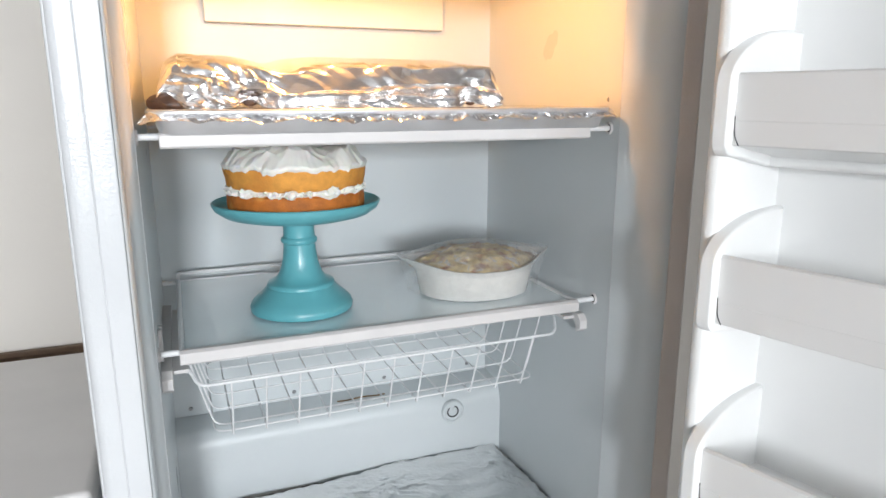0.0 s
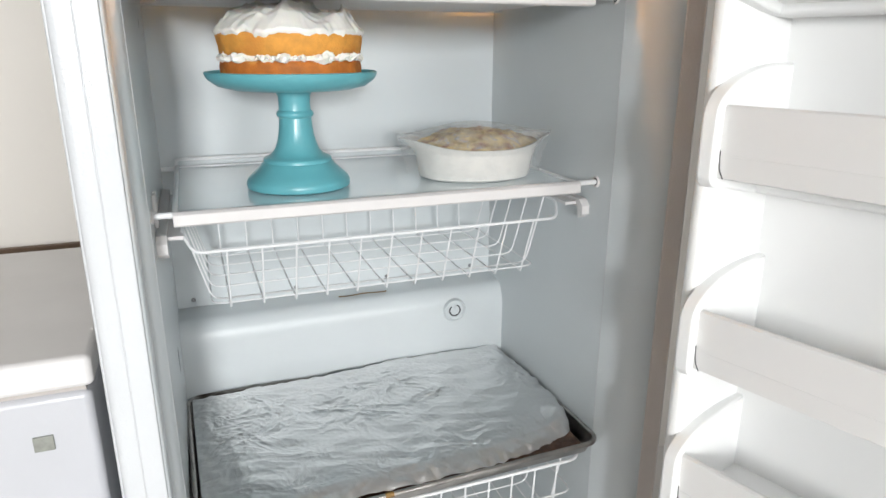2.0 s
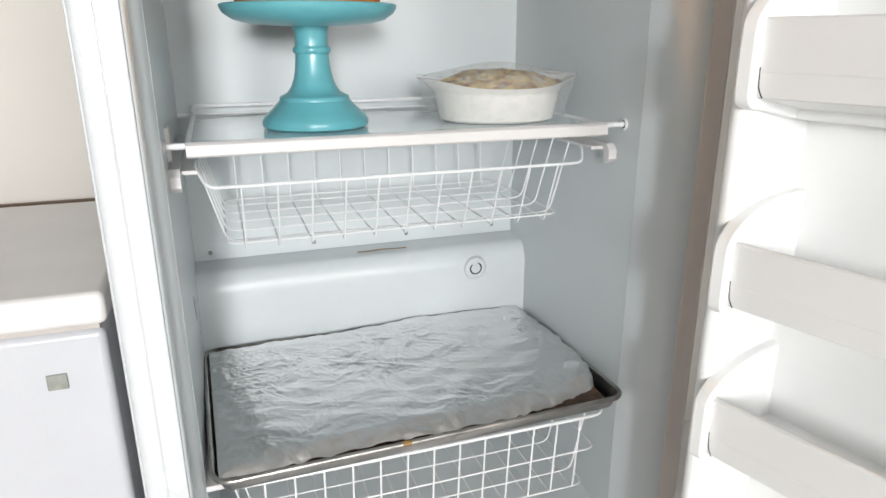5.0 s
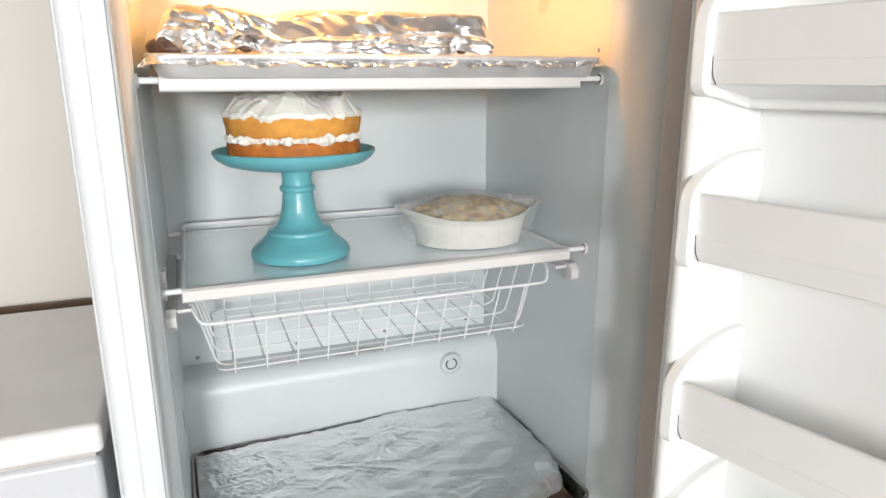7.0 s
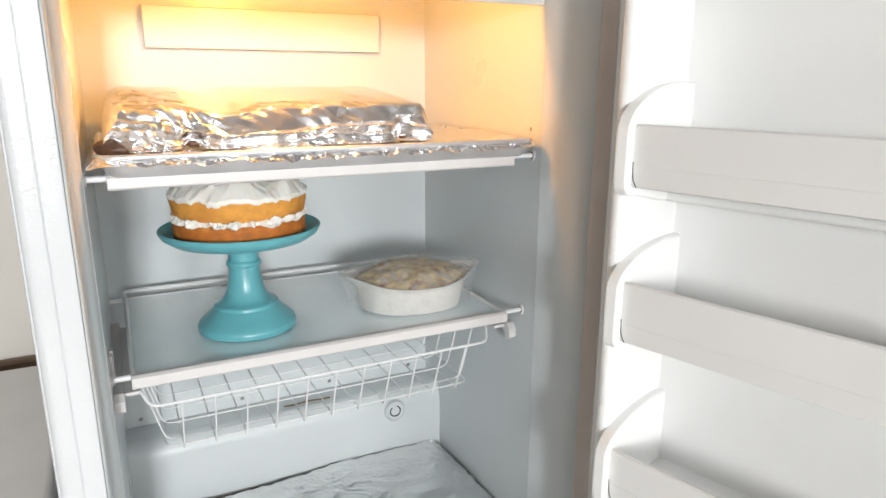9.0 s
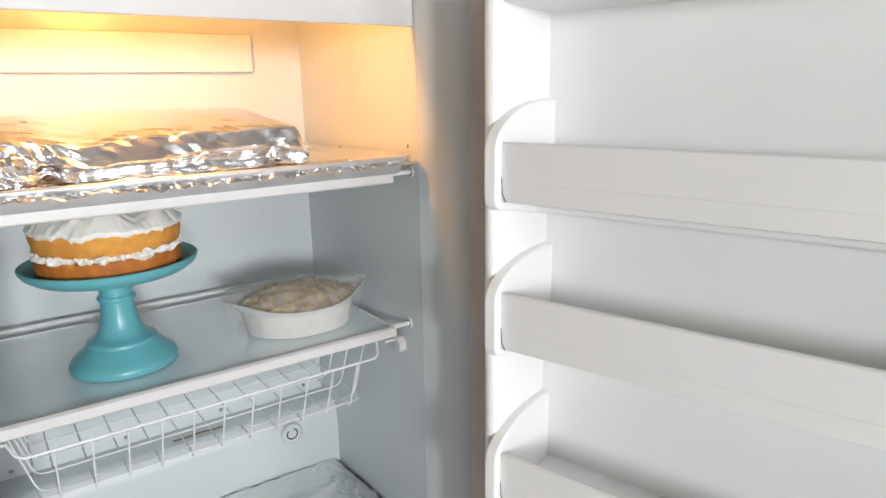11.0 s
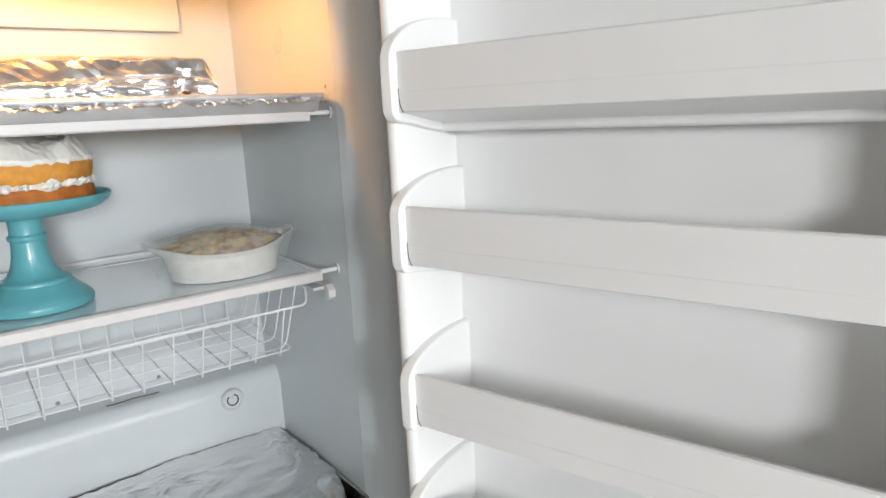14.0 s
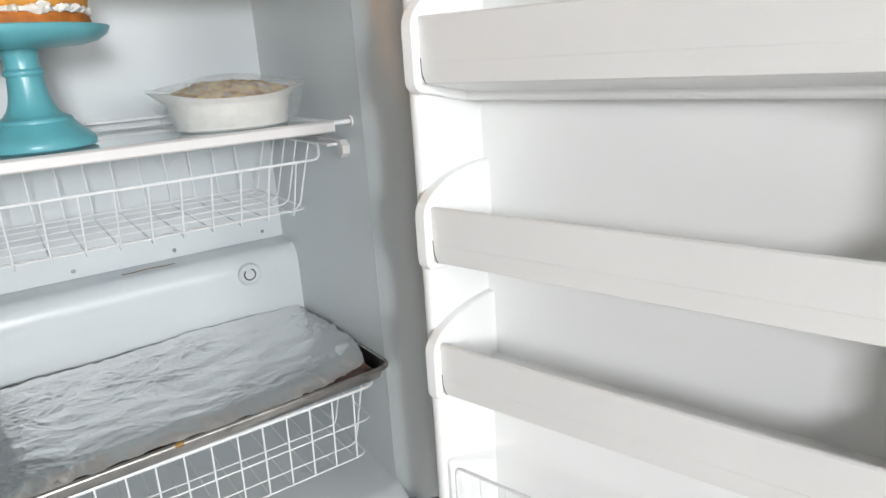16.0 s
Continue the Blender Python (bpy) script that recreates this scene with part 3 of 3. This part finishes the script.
def baking_pan(label, mat, at, turn, hx, hy, depth, rim):
    """A rectangular pan with sloped sides and a rolled rim."""
    t = thing("baking_pan", label, "pan", at, turn)

    def loop(dx, z, r, n=6):
        pts = []
        for cx, cy, a0 in ((hx - dx - r, hy - dx - r, 0), (-hx + dx + r, hy - dx - r, 90), (-hx + dx + r, -hy + dx + r, 180), (hx - dx - r, -hy + dx + r, 270)):
            pts += [(cx + r * math.cos(math.radians(a0 + 90 * i / n)), cy + r * math.sin(math.radians(a0 + 90 * i / n)), z) for i in range(n + 1)]
        return pts
    bm = bmesh.new()
    rings = [[bm.verts.new(p) for p in loop(dx, z, r)] for dx, z, r in
             ((0.016, 0.0, 0.016), (0.012, 0.003, 0.018), (0.004, depth, 0.024), (0.006, depth, 0.022), (0.014, 0.005, 0.016), (0.018, 0.0025, 0.014))]
    for a, b in zip(rings, rings[1:]):
        for i in range(len(a)):
            bm.faces.new((a[i], a[(i + 1) % len(a)], b[(i + 1) % len(a)], b[i]))
    bm.faces.new(rings[0])
    bm.faces.new(rings[-1])
    part("tray", bm, mat, t)
    part("rolled_rim", tube(loop(0.002, depth, 0.026), rim, 10, True), mat, t)
    return t


# lower pan
PANC, PANT = (0.2850, 0.987, 0.6505), 1.6
lower_pan = baking_pan("large worn steel baking pan on the wire basket", PANMETAL, PANC, PANT, 0.3205, 0.206, 0.024, 0.0042)


part("rust_stain", tube([(-0.060, -0.2040, 0.0244), (-0.047, -0.2040, 0.0244)], 0.0045, 10), RUST, lower_pan, "brown rust on the rim")


def lower_foil(a, b):
    """Foil laid over the pan's food: high in the middle, dipping to the rim, one front corner pulled in."""
    x, y = -0.311 + 0.629 * a, -0.194 + (0.380 + 0.016 * a) * b
    pull = max(0, a - 0.70) / 0.30
    front = max(0, 1 - b * 2.4)
    y += 0.030 * pull * front
    x -= 0.030 * max(0, 1 - b * 3.2) * max(0, a - 0.86) / 0.14
    e = min(a, 1 - a, b, 1 - b)
    lift = 1 - math.exp(-e * 22)
    busy = 0.3 + 0.7 * max(0, min(1, 0.6 + 1.6 * noise.noise(Vector((x * 4.5, y * 6, 11.0)))))
    calm = max(0.0, min(1.0, (a - 0.62) * 5)) * max(0.0, min(1.0, (b - 0.15) * 6)) * max(0.0, min(1.0, (0.93 - a) * 12))
    busy *= 1 - 0.75 * calm
    skew = y + 0.10 * x
    wr = 0.0015 * folds(x * 0.9, skew * 1.2, 12, 2.0, 4) + 0.0021 * busy * crumple(x * 0.95, skew * 1.2, 22, 6.0) + 0.0006 * busy * folds(x, skew * 1.2, 52, 9.0, 5)
    base = 0.0295 - 0.011 * max(0, 1 - b * 14) * (0.5 + pull)
    z = base + 0.011 * lift + wr * (0.4 + 0.6 * lift)
    z += 0.005 * noise.noise(Vector((x * 5, y * 5, 4.0)))
    if e < 0.075:
        k = 1 - e / 0.075
        z += k * (0.004 * noise.noise(Vector((x * 60, y * 60, 1.0))) + 0.0017 * folds(x * 0.8, y, 34, 14.0, 3))
    corner = max(0, 1 - math.hypot((a - 0.965) / 0.06, (b - 0.13) / 0.13))
    return (x, y, z + 0.014 * corner)


foil = thing("foil_sheet", "crumpled aluminium foil sheet covering the food in a baking pan", "foil", PANC, PANT)
part("sheet", creased(sheet(300, 190, lower_foil)), FOILPAN, foil, smooth=False)
# dark strip: baked crumbs, and the shaded gap under the foil painted in
food = part("crumb_gap_edge", sheet(90, 4, lambda a, b: (-0.285 + 0.575 * a, -0.192 + 0.012 * b + 0.03 * max(0, a - 0.72) / 0.28 * b, 0.017 + 0.006 * b + 0.004 * noise.noise(Vector((a * 60, b * 3, 0))))), MEATGAP, foil, "dark strip of baked crumbs and painted gap shade under the foil")

# upper pan, lined with foil
UPC = (0.2860, 1.008, 1.3790)
baking_pan("shallow light metal baking pan lined with foil on the top shelf", PANLIGHT, UPC, 0, 0.312, 0.198, 0.026, 0.0036)


def liner_foil(a, b):
    """A foil lining folded over the rim of the upper pan: flat inside, a crushed lip that hangs over the rim."""
    x, y = -0.322 + 0.644 * a, -0.203 + 0.406 * b
    e = min((0.322 - abs(x)), (0.203 - abs(y)))
    cx, cy, rc = 0.322 - 0.022, 0.203 - 0.022, 0.022
    if abs(x) > cx and abs(y) > cy:
        out = Vector((abs(x) - cx, abs(y) - cy))
        m = max(out.x, out.y)
        out = out.normalized() * m
        x, y = math.copysign(cx + out.x, x), math.copysign(cy + out.y, y)
        e = rc - m
    z = 0.029 + crumple(x, y, 20, 5.0) * 0.0014
    f = 0.45 * folds(x, y * 1.6, 45, 4.0, 5) + 0.25 * folds(x, y, 120, 9.0, 4)
    if e < 0.013:
        z -= (0.013 - e) * (1.05 + 0.40 * noise.noise(Vector((x * 45, y * 45, 3.0)))) - f * 0.0015
        y += f * 0.0060 + 0.003 * noise.noise(Vector((x * 24, 1.0, 2.0)))
        x += f * 0.002
    elif e < 0.036:
        z += 0.003 * noise.noise(Vector((x * 30, y * 30, 6.0))) + f * 0.003
    else:
        z += f * 0.0008
    return (x, y, z)


lining = thing("foil_lining", "shiny aluminium foil lining folded over a pan rim", "foil", UPC)
part("folded_edge", creased(sheet(240, 20, lambda a, b: liner_foil(a, 0.12 * b))), FOIL, lining, "crushed shiny edge folded over the rim", smooth=False)
part("sheet", creased(sheet(240, 130, lambda a, b: liner_foil(a, 0.12 + 0.88 * b))), FOIL, lining, smooth=False)


def pack_foil(a, b):
    """The wrapped dish: a gathered end, then a long front that overhangs a loose skirt, and a broad top that rises to the back."""
    x = -0.300 + 0.437 * a
    h = 0.081 - 0.011 * math.exp(-((a - 0.34) / 0.07) ** 2) - 0.014 * max(0, 1 - a / 0.06) + 0.003 * noise.noise(Vector((a * 6, 0, 8.0)))
    gather = max(0, min(1, (0.30 - a) / 0.12))
    gap = math.exp(-((a - 0.235) / 0.028) ** 2) + 0.9 * math.exp(-((a - 0.90) / 0.03) ** 2) + max(0, 1 - a / 0.07)
    wob = 0.008 * noise.noise(Vector((a * 5, 0.3, 2.0)))
    if b < 0.4:
        q = b / 0.4
        brow = 0.38 + 0.10 * math.sin(a * 9 + 1)
        over = max(0, min(1, (q - brow) / 0.12))
        y = -0.182 + wob + 0.016 * q + (1 - gather) * (0.010 * math.sin(math.pi * min(1, q / brow)) - 0.011 * over * (1 - q))
        y += 0.028 * gap * max(0, 0.75 - q)
        y -= gather * 0.010 * math.sin(math.pi * q)
        z = 0.030 + (h - 0.030) * q + 0.016 * gap * max(0, 0.5 - q)
        s = 0.058 * q
        push = Vector((0, -0.85, 0.45))
        amp = 1.0 if q > 0.03 else 0.3
    else:
        q = (b - 0.4) / 0.6
        y = -0.166 + wob * (1 - q) + 0.344 * q
        z = h + 0.024 * math.sin(min(1, q * 1.2) * math.pi / 2) - 0.02 * max(0, q - 0.85) / 0.15
        s = 0.058 + 0.33 * q
        push = Vector((0, -0.2, 0.97))
        amp = max(0.30, 1 - 5 * q)
    d = 0.0026 * folds(x, s, 13, 2.0, 3) + 0.0027 * folds(x + 0.4 * s, s, 34, 5.0, 3) * max(0.15, 0.5 + 1.1 * noise.noise(Vector((x * 16, s * 16, 5.0))) + 0.5 * gather)
    d += gather * 0.0020 * (4 * abs(((x * 0.9 + s * 0.8) * 55 + 1.2 * noise.noise(Vector((x * 30, s * 30, 1.0)))) % 1.0 - 0.5) - 1)
    p = Vector((x + 0.25 * d, y, z)) + push * (d * amp)
    e = min(a, 1 - a)
    if e < 0.035:
        p.z -= (p.z - 0.036) * (1 - e / 0.035) ** 2 * 0.7
    return (p.x, p.y, max(0.030, p.z))


pack = thing("foil_wrapped_dish", "food dish wrapped in crumpled shiny aluminium foil", "wrapped food", (UPC[0], UPC[1], UPC[2]))
part("wrapping", creased(sheet(230, 130, pack_foil)), FOIL, pack, smooth=False)
# first two are meat; the small two stand in for shaded gaps
for k, (mx, my, ms) in enumerate(((-0.284, -0.168, 0.017), (-0.258, -0.172, 0.010), (0.098, -0.156, 0.005), (-0.196, -0.158, 0.005))):
    bm = bmesh.new()
    bmesh.ops.create_icosphere(bm, subdivisions=3, radius=ms)
    for v in bm.verts:
        v.co = Vector((v.co.x * 1.5, v.co.y, v.co.z * 0.75)) * (1 + 0.25 * noise.noise(v.co * 90 + Vector((k, 0, 0))))
    o = part("meat_gap_piece", bm, MEATGAP, pack, "dark meat, or a small dark lump for a shaded gap, under the foil")
    o.location = (mx, my, 0.036)

# ---------------------------------------------------------------- cake stand and cake
STAND = (0.164, 0.985, 1.1055)
stand = thing("cake_stand", "teal glazed ceramic cake stand on a glass shelf", "cake stand", STAND)
part("pedestal", lathe([(0, 0.002), (0.070, 0.0), (0.0762, 0.003), (0.0772, 0.009), (0.0748, 0.015), (0.068, 0.022), (0.060, 0.029), (0.0545, 0.0350), (0.0520, 0.0380), (0.0505, 0.0392), (0.0502, 0.0430), (0.0490, 0.0450), (0.0445, 0.0466),
                        (0.0385, 0.050), (0.0325, 0.058), (0.0285, 0.068), (0.0258, 0.080), (0.0242, 0.094), (0.0235, 0.103), (0.0265, 0.1055), (0.0272, 0.1085), (0.0265, 0.1115), (0.0235, 0.114),
                        (0.0228, 0.122), (0.0235, 0.134), (0.027, 0.141), (0.0, 0.143)], 72), TEAL, stand)
part("plate", lathe([(0, 0.140), (0.040, 0.141), (0.085, 0.144), (0.105, 0.149), (0.118, 0.158), (0.1215, 0.164), (0.1225, 0.168), (0.1205, 0.1695), (0.117, 0.167), (0.108, 0.159), (0.095, 0.1555), (0.0, 0.1545)], 96), TEAL, stand)

cake = thing("layer_cake", "round two-layer sponge cake with white frosting on the stand", "cake", (STAND[0], STAND[1], STAND[2] + 0.155))


def rough_disc(prof, amp, seed, n=96):
    bm = lathe(prof, n)
    for v in bm.verts:
        f = 1 + amp * noise.noise(v.co * 45 + Vector((seed, 0, 0))) + amp * 0.6 * noise.noise(v.co * 140 + Vector((0, seed, 0)))
        v.co.x *= f
        v.co.y *= f
        v.co.z += 0.0012 * noise.noise(v.co * 60 + Vector((seed, seed, 0)))
    return bm


part("cake_layer", rough_disc([(0, 0), (0.094, 0), (0.0980, 0.003), (0.0995, 0.010), (0.1000, 0.020), (0.0990, 0.027), (0.096, 0.030), (0, 0.031)], 0.010, 1.0), CRUST, cake, "browned lower sponge layer")
part("cake_layer", rough_disc([(0, 0.036), (0.095, 0.036), (0.0985, 0.039), (0.1000, 0.048), (0.1015, 0.057), (0.1022, 0.063), (0.1005, 0.066), (0, 0.067)], 0.010, 5.0), CAKE, cake, "golden upper sponge layer")


def filling_point(a, b):
    th = 2 * math.pi * a
    bulge = 0.0958 + 0.0040 * math.sin(math.pi * b) + 0.0120 * noise.noise(Vector((math.cos(th) * 6, math.sin(th) * 6, 2.0))) + 0.005 * noise.noise(Vector((math.cos(th) * 22, math.sin(th) * 22, b * 3)))
    lo = 0.0285 + 0.0050 * noise.noise(Vector((math.cos(th) * 11, math.sin(th) * 11, 0)))
    hi = max(lo + 0.002, 0.0390 + 0.0060 * noise.noise(Vector((math.cos(th) * 9, math.sin(th) * 9, 5))) + 0.003 * noise.noise(Vector((math.cos(th) * 26, math.sin(th) * 26, 5))))
    return (bulge * math.cos(th), bulge * math.sin(th), lo + (hi - lo) * b)


part("filling", sheet(300, 8, filling_point), CREAM, cake, "white cream filling squeezed between the layers")


def frost_point(a, b):
    """Swirled frosting: an uneven lip over the edge, folded ridges and small peaks on top."""
    th = 2 * math.pi * a
    c, s = math.cos(th), math.sin(th)
    skirt = 0.005 * noise.noise(Vector((c * 5, s * 5, 3))) + 0.004 * noise.noise(Vector((c * 13, s * 13, 6)))
    edge = 0.1035 + 0.0035 * noise.noise(Vector((c * 6, s * 6, 1))) + 0.0022 * noise.noise(Vector((c * 17, s * 17, 1)))
    if b < 0.2:
        q = b / 0.2
        r = edge - 0.003 + 0.0035 * math.sin(q * math.pi * 0.75)
        z = 0.0615 + skirt + 0.010 * q
    else:
        q = (b - 0.2) / 0.8
        r = 0.1025 * (1 - q) + (edge - 0.1035) * (1 - q) ** 8
        z = 0.0715 + skirt * (1 - q) ** 8 + 0.021 * math.sin(min(1, q * 2.0) * math.pi / 2)
        p = Vector((r * c * 15, r * s * 15, 2.0))
        w = Vector((noise.noise(p * 0.55), noise.noise(p * 0.55 + Vector((4, 4, 4))), 0)) * 1.5
        n1 = noise.noise(p + w)
        ridge = max(0, 1 - abs(n1) * 3.0) ** 1.5
        fold = max(0, 1 - abs(noise.noise(p * 1.9 + w * 0.7 + Vector((5, 1, 0)))) * 3.2)
        k = min(1, q * 6)
        z += k * (0.0100 * ridge ** 1.3 + 0.0045 * fold + 0.009 * n1 + 0.0022 * max(0, 1 - abs(noise.noise(p * 3.4 + w * 1.2 + Vector((2, 8, 1)))) * 4))
        z += k * 0.010 * max(0, ridge - 0.75) * max(0, noise.noise(p * 0.8 + Vector((1, 9, 2)))) * 4
    return (r * c, r * s, z)


part("frosting", sheet(260, 90, frost_point), CREAM, cake, "swirled white whipped frosting")

# ---------------------------------------------------------------- casserole
DISH, DTURN = (0.448, 0.970, 1.1055), -7.0
dish = thing("baking_dish", "oval white porcelain baking dish with pointed handles", "dish", DISH, DTURN)


def oval(th, hx, hy, tip):
    """A point of the dish's outline, drawn out to a tip at either end."""
    c, s = math.cos(th), math.sin(th)
    k = abs(c) ** 14
    return Vector((hx * c + tip * k * (1 if c > 0 else -1), hy * s * (1 - 0.25 * k)))


def dish_point(levels):
    def f(a, b):
        th = 2 * math.pi * a
        i = min(int(b * (len(levels) - 1)), len(levels) - 2)
        q = b * (len(levels) - 1) - i
        l0, l1 = levels[i], levels[i + 1]
        hx, hy, tip, z, up = [u + (v - u) * q for u, v in zip(l0, l1)]
        p = oval(th, hx, hy, tip)
        flute = 1 + 0.002 * math.cos(th * 20) * (1 if 0.006 < z < 0.046 and up == 0 else 0)
        return (p.x * flute, p.y * flute, z + up * abs(math.cos(th)) ** 3)
    return f


levels = [(0.001, 0.001, 0, 0.001, 0), (0.084, 0.062, 0, 0.0, 0), (0.092, 0.070, 0, 0.004, 0), (0.097, 0.076, 0, 0.030, 0), (0.099, 0.079, 0.002, 0.044, 0.001), (0.104, 0.084, 0.016, 0.050, 0.010),
          (0.107, 0.087, 0.022, 0.053, 0.014), (0.105, 0.085, 0.019, 0.0535, 0.0135), (0.096, 0.078, 0.004, 0.048, 0.004), (0.090, 0.071, 0, 0.035, 0), (0.080, 0.06, 0, 0.006, 0), (0.001, 0.001, 0, 0.006, 0)]
bm = sheet(144, 44, dish_point(levels))
bmesh.ops.remove_doubles(bm, verts=bm.verts, dist=0.0002)
part("body", bm, PORCELAIN, dish)


def topping(a, b):
    th, q = 2 * math.pi * a, b
    p = oval(th, 0.1005 * q, 0.0790 * q, 0.010 * q)
    lump = noise.noise(Vector((p.x * 55, p.y * 55, 1.0))) * 0.004 + abs(noise.noise(Vector((p.x * 110, p.y * 110, 3.0)))) * 0.005
    return (p.x, p.y, 0.0515 + 0.024 * (1 - q ** 2.6) + lump * min(1, (1 - q) * 6 + 0.2))


cass = thing("casserole", "golden baked casserole with browned bits in a white dish", "food", DISH, DTURN)
part("filling", sheet(120, 40, topping), FOOD, cass)


def wrap_point(a, b):
    """Film stretched over the dish from tip to tip, then hanging down its sides."""
    th = 2 * math.pi * a
    if b < 0.6:
        q = b / 0.6
        p = oval(th, 0.108 * q, 0.089 * q, 0.022 * q ** 4)
        z = 0.0885 - 0.034 * q ** 2.2 + 0.014 * abs(math.cos(th)) ** 3 * q ** 3
    else:
        q = (b - 0.6) / 0.4
        flare = 1 + 0.06 * q * (0.6 + noise.noise(Vector((math.cos(th) * 4, math.sin(th) * 4, q * 2))))
        p = oval(th, 0.109 - 0.006 * q, 0.090 - 0.007 * q, 0.022 * (1 - 0.9 * q)) * flare
        z = (0.0545 + 0.014 * abs(math.cos(th)) ** 3) * (1 - q) + 0.0035 + q * 0.004 * (1 + noise.noise(Vector((math.cos(th) * 5, math.sin(th) * 5, 3))))
    wr = 0.0015 * noise.noise(Vector((p.x * 70, p.y * 70, z * 60)))
    return (p.x + wr, p.y + wr, max(0.002, z + wr))


wrap = thing("cling_film", "clear wrinkled cling film stretched over a baking dish", "plastic wrap", DISH, DTURN)
part("stretched_top", sheet(160, 30, lambda a, b: wrap_point(a, 0.6 * b)), CLING, wrap, "hazy film stretched tight over the food")
part("hanging_skirt", sheet(160, 20, lambda a, b: wrap_point(a, 0.6 + 0.4 * b)), CLINGEDGE, wrap, "clear film hanging down the dish")

# ---------------------------------------------------------------- chest freezer beside it
chest = thing("chest_freezer", "white chest freezer with a closed lid beside the upright freezer", "freezer", (-0.74, 1.18, 0.0))
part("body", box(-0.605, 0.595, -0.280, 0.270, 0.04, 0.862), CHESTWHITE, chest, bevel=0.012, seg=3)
part("base", box(-0.59, 0.58, -0.26, 0.26, 0.0, 0.045), SEAM, chest)
part("seal", box(-0.598, 0.588, -0.272, 0.262, 0.860, 0.873), GASKET, chest)
part("lid", box(-0.610, 0.602, -0.292, 0.272, 0.872, 0.918), LIDWHITE, chest, "white lid, faintly tinted as by reflected light", bevel=0.010, seg=3)
badge = part("badge", box(0.516, 0.541, -0.2835, -0.279, 0.783, 0.805), BADGE, chest, "small square grey badge", bevel=0.0008)
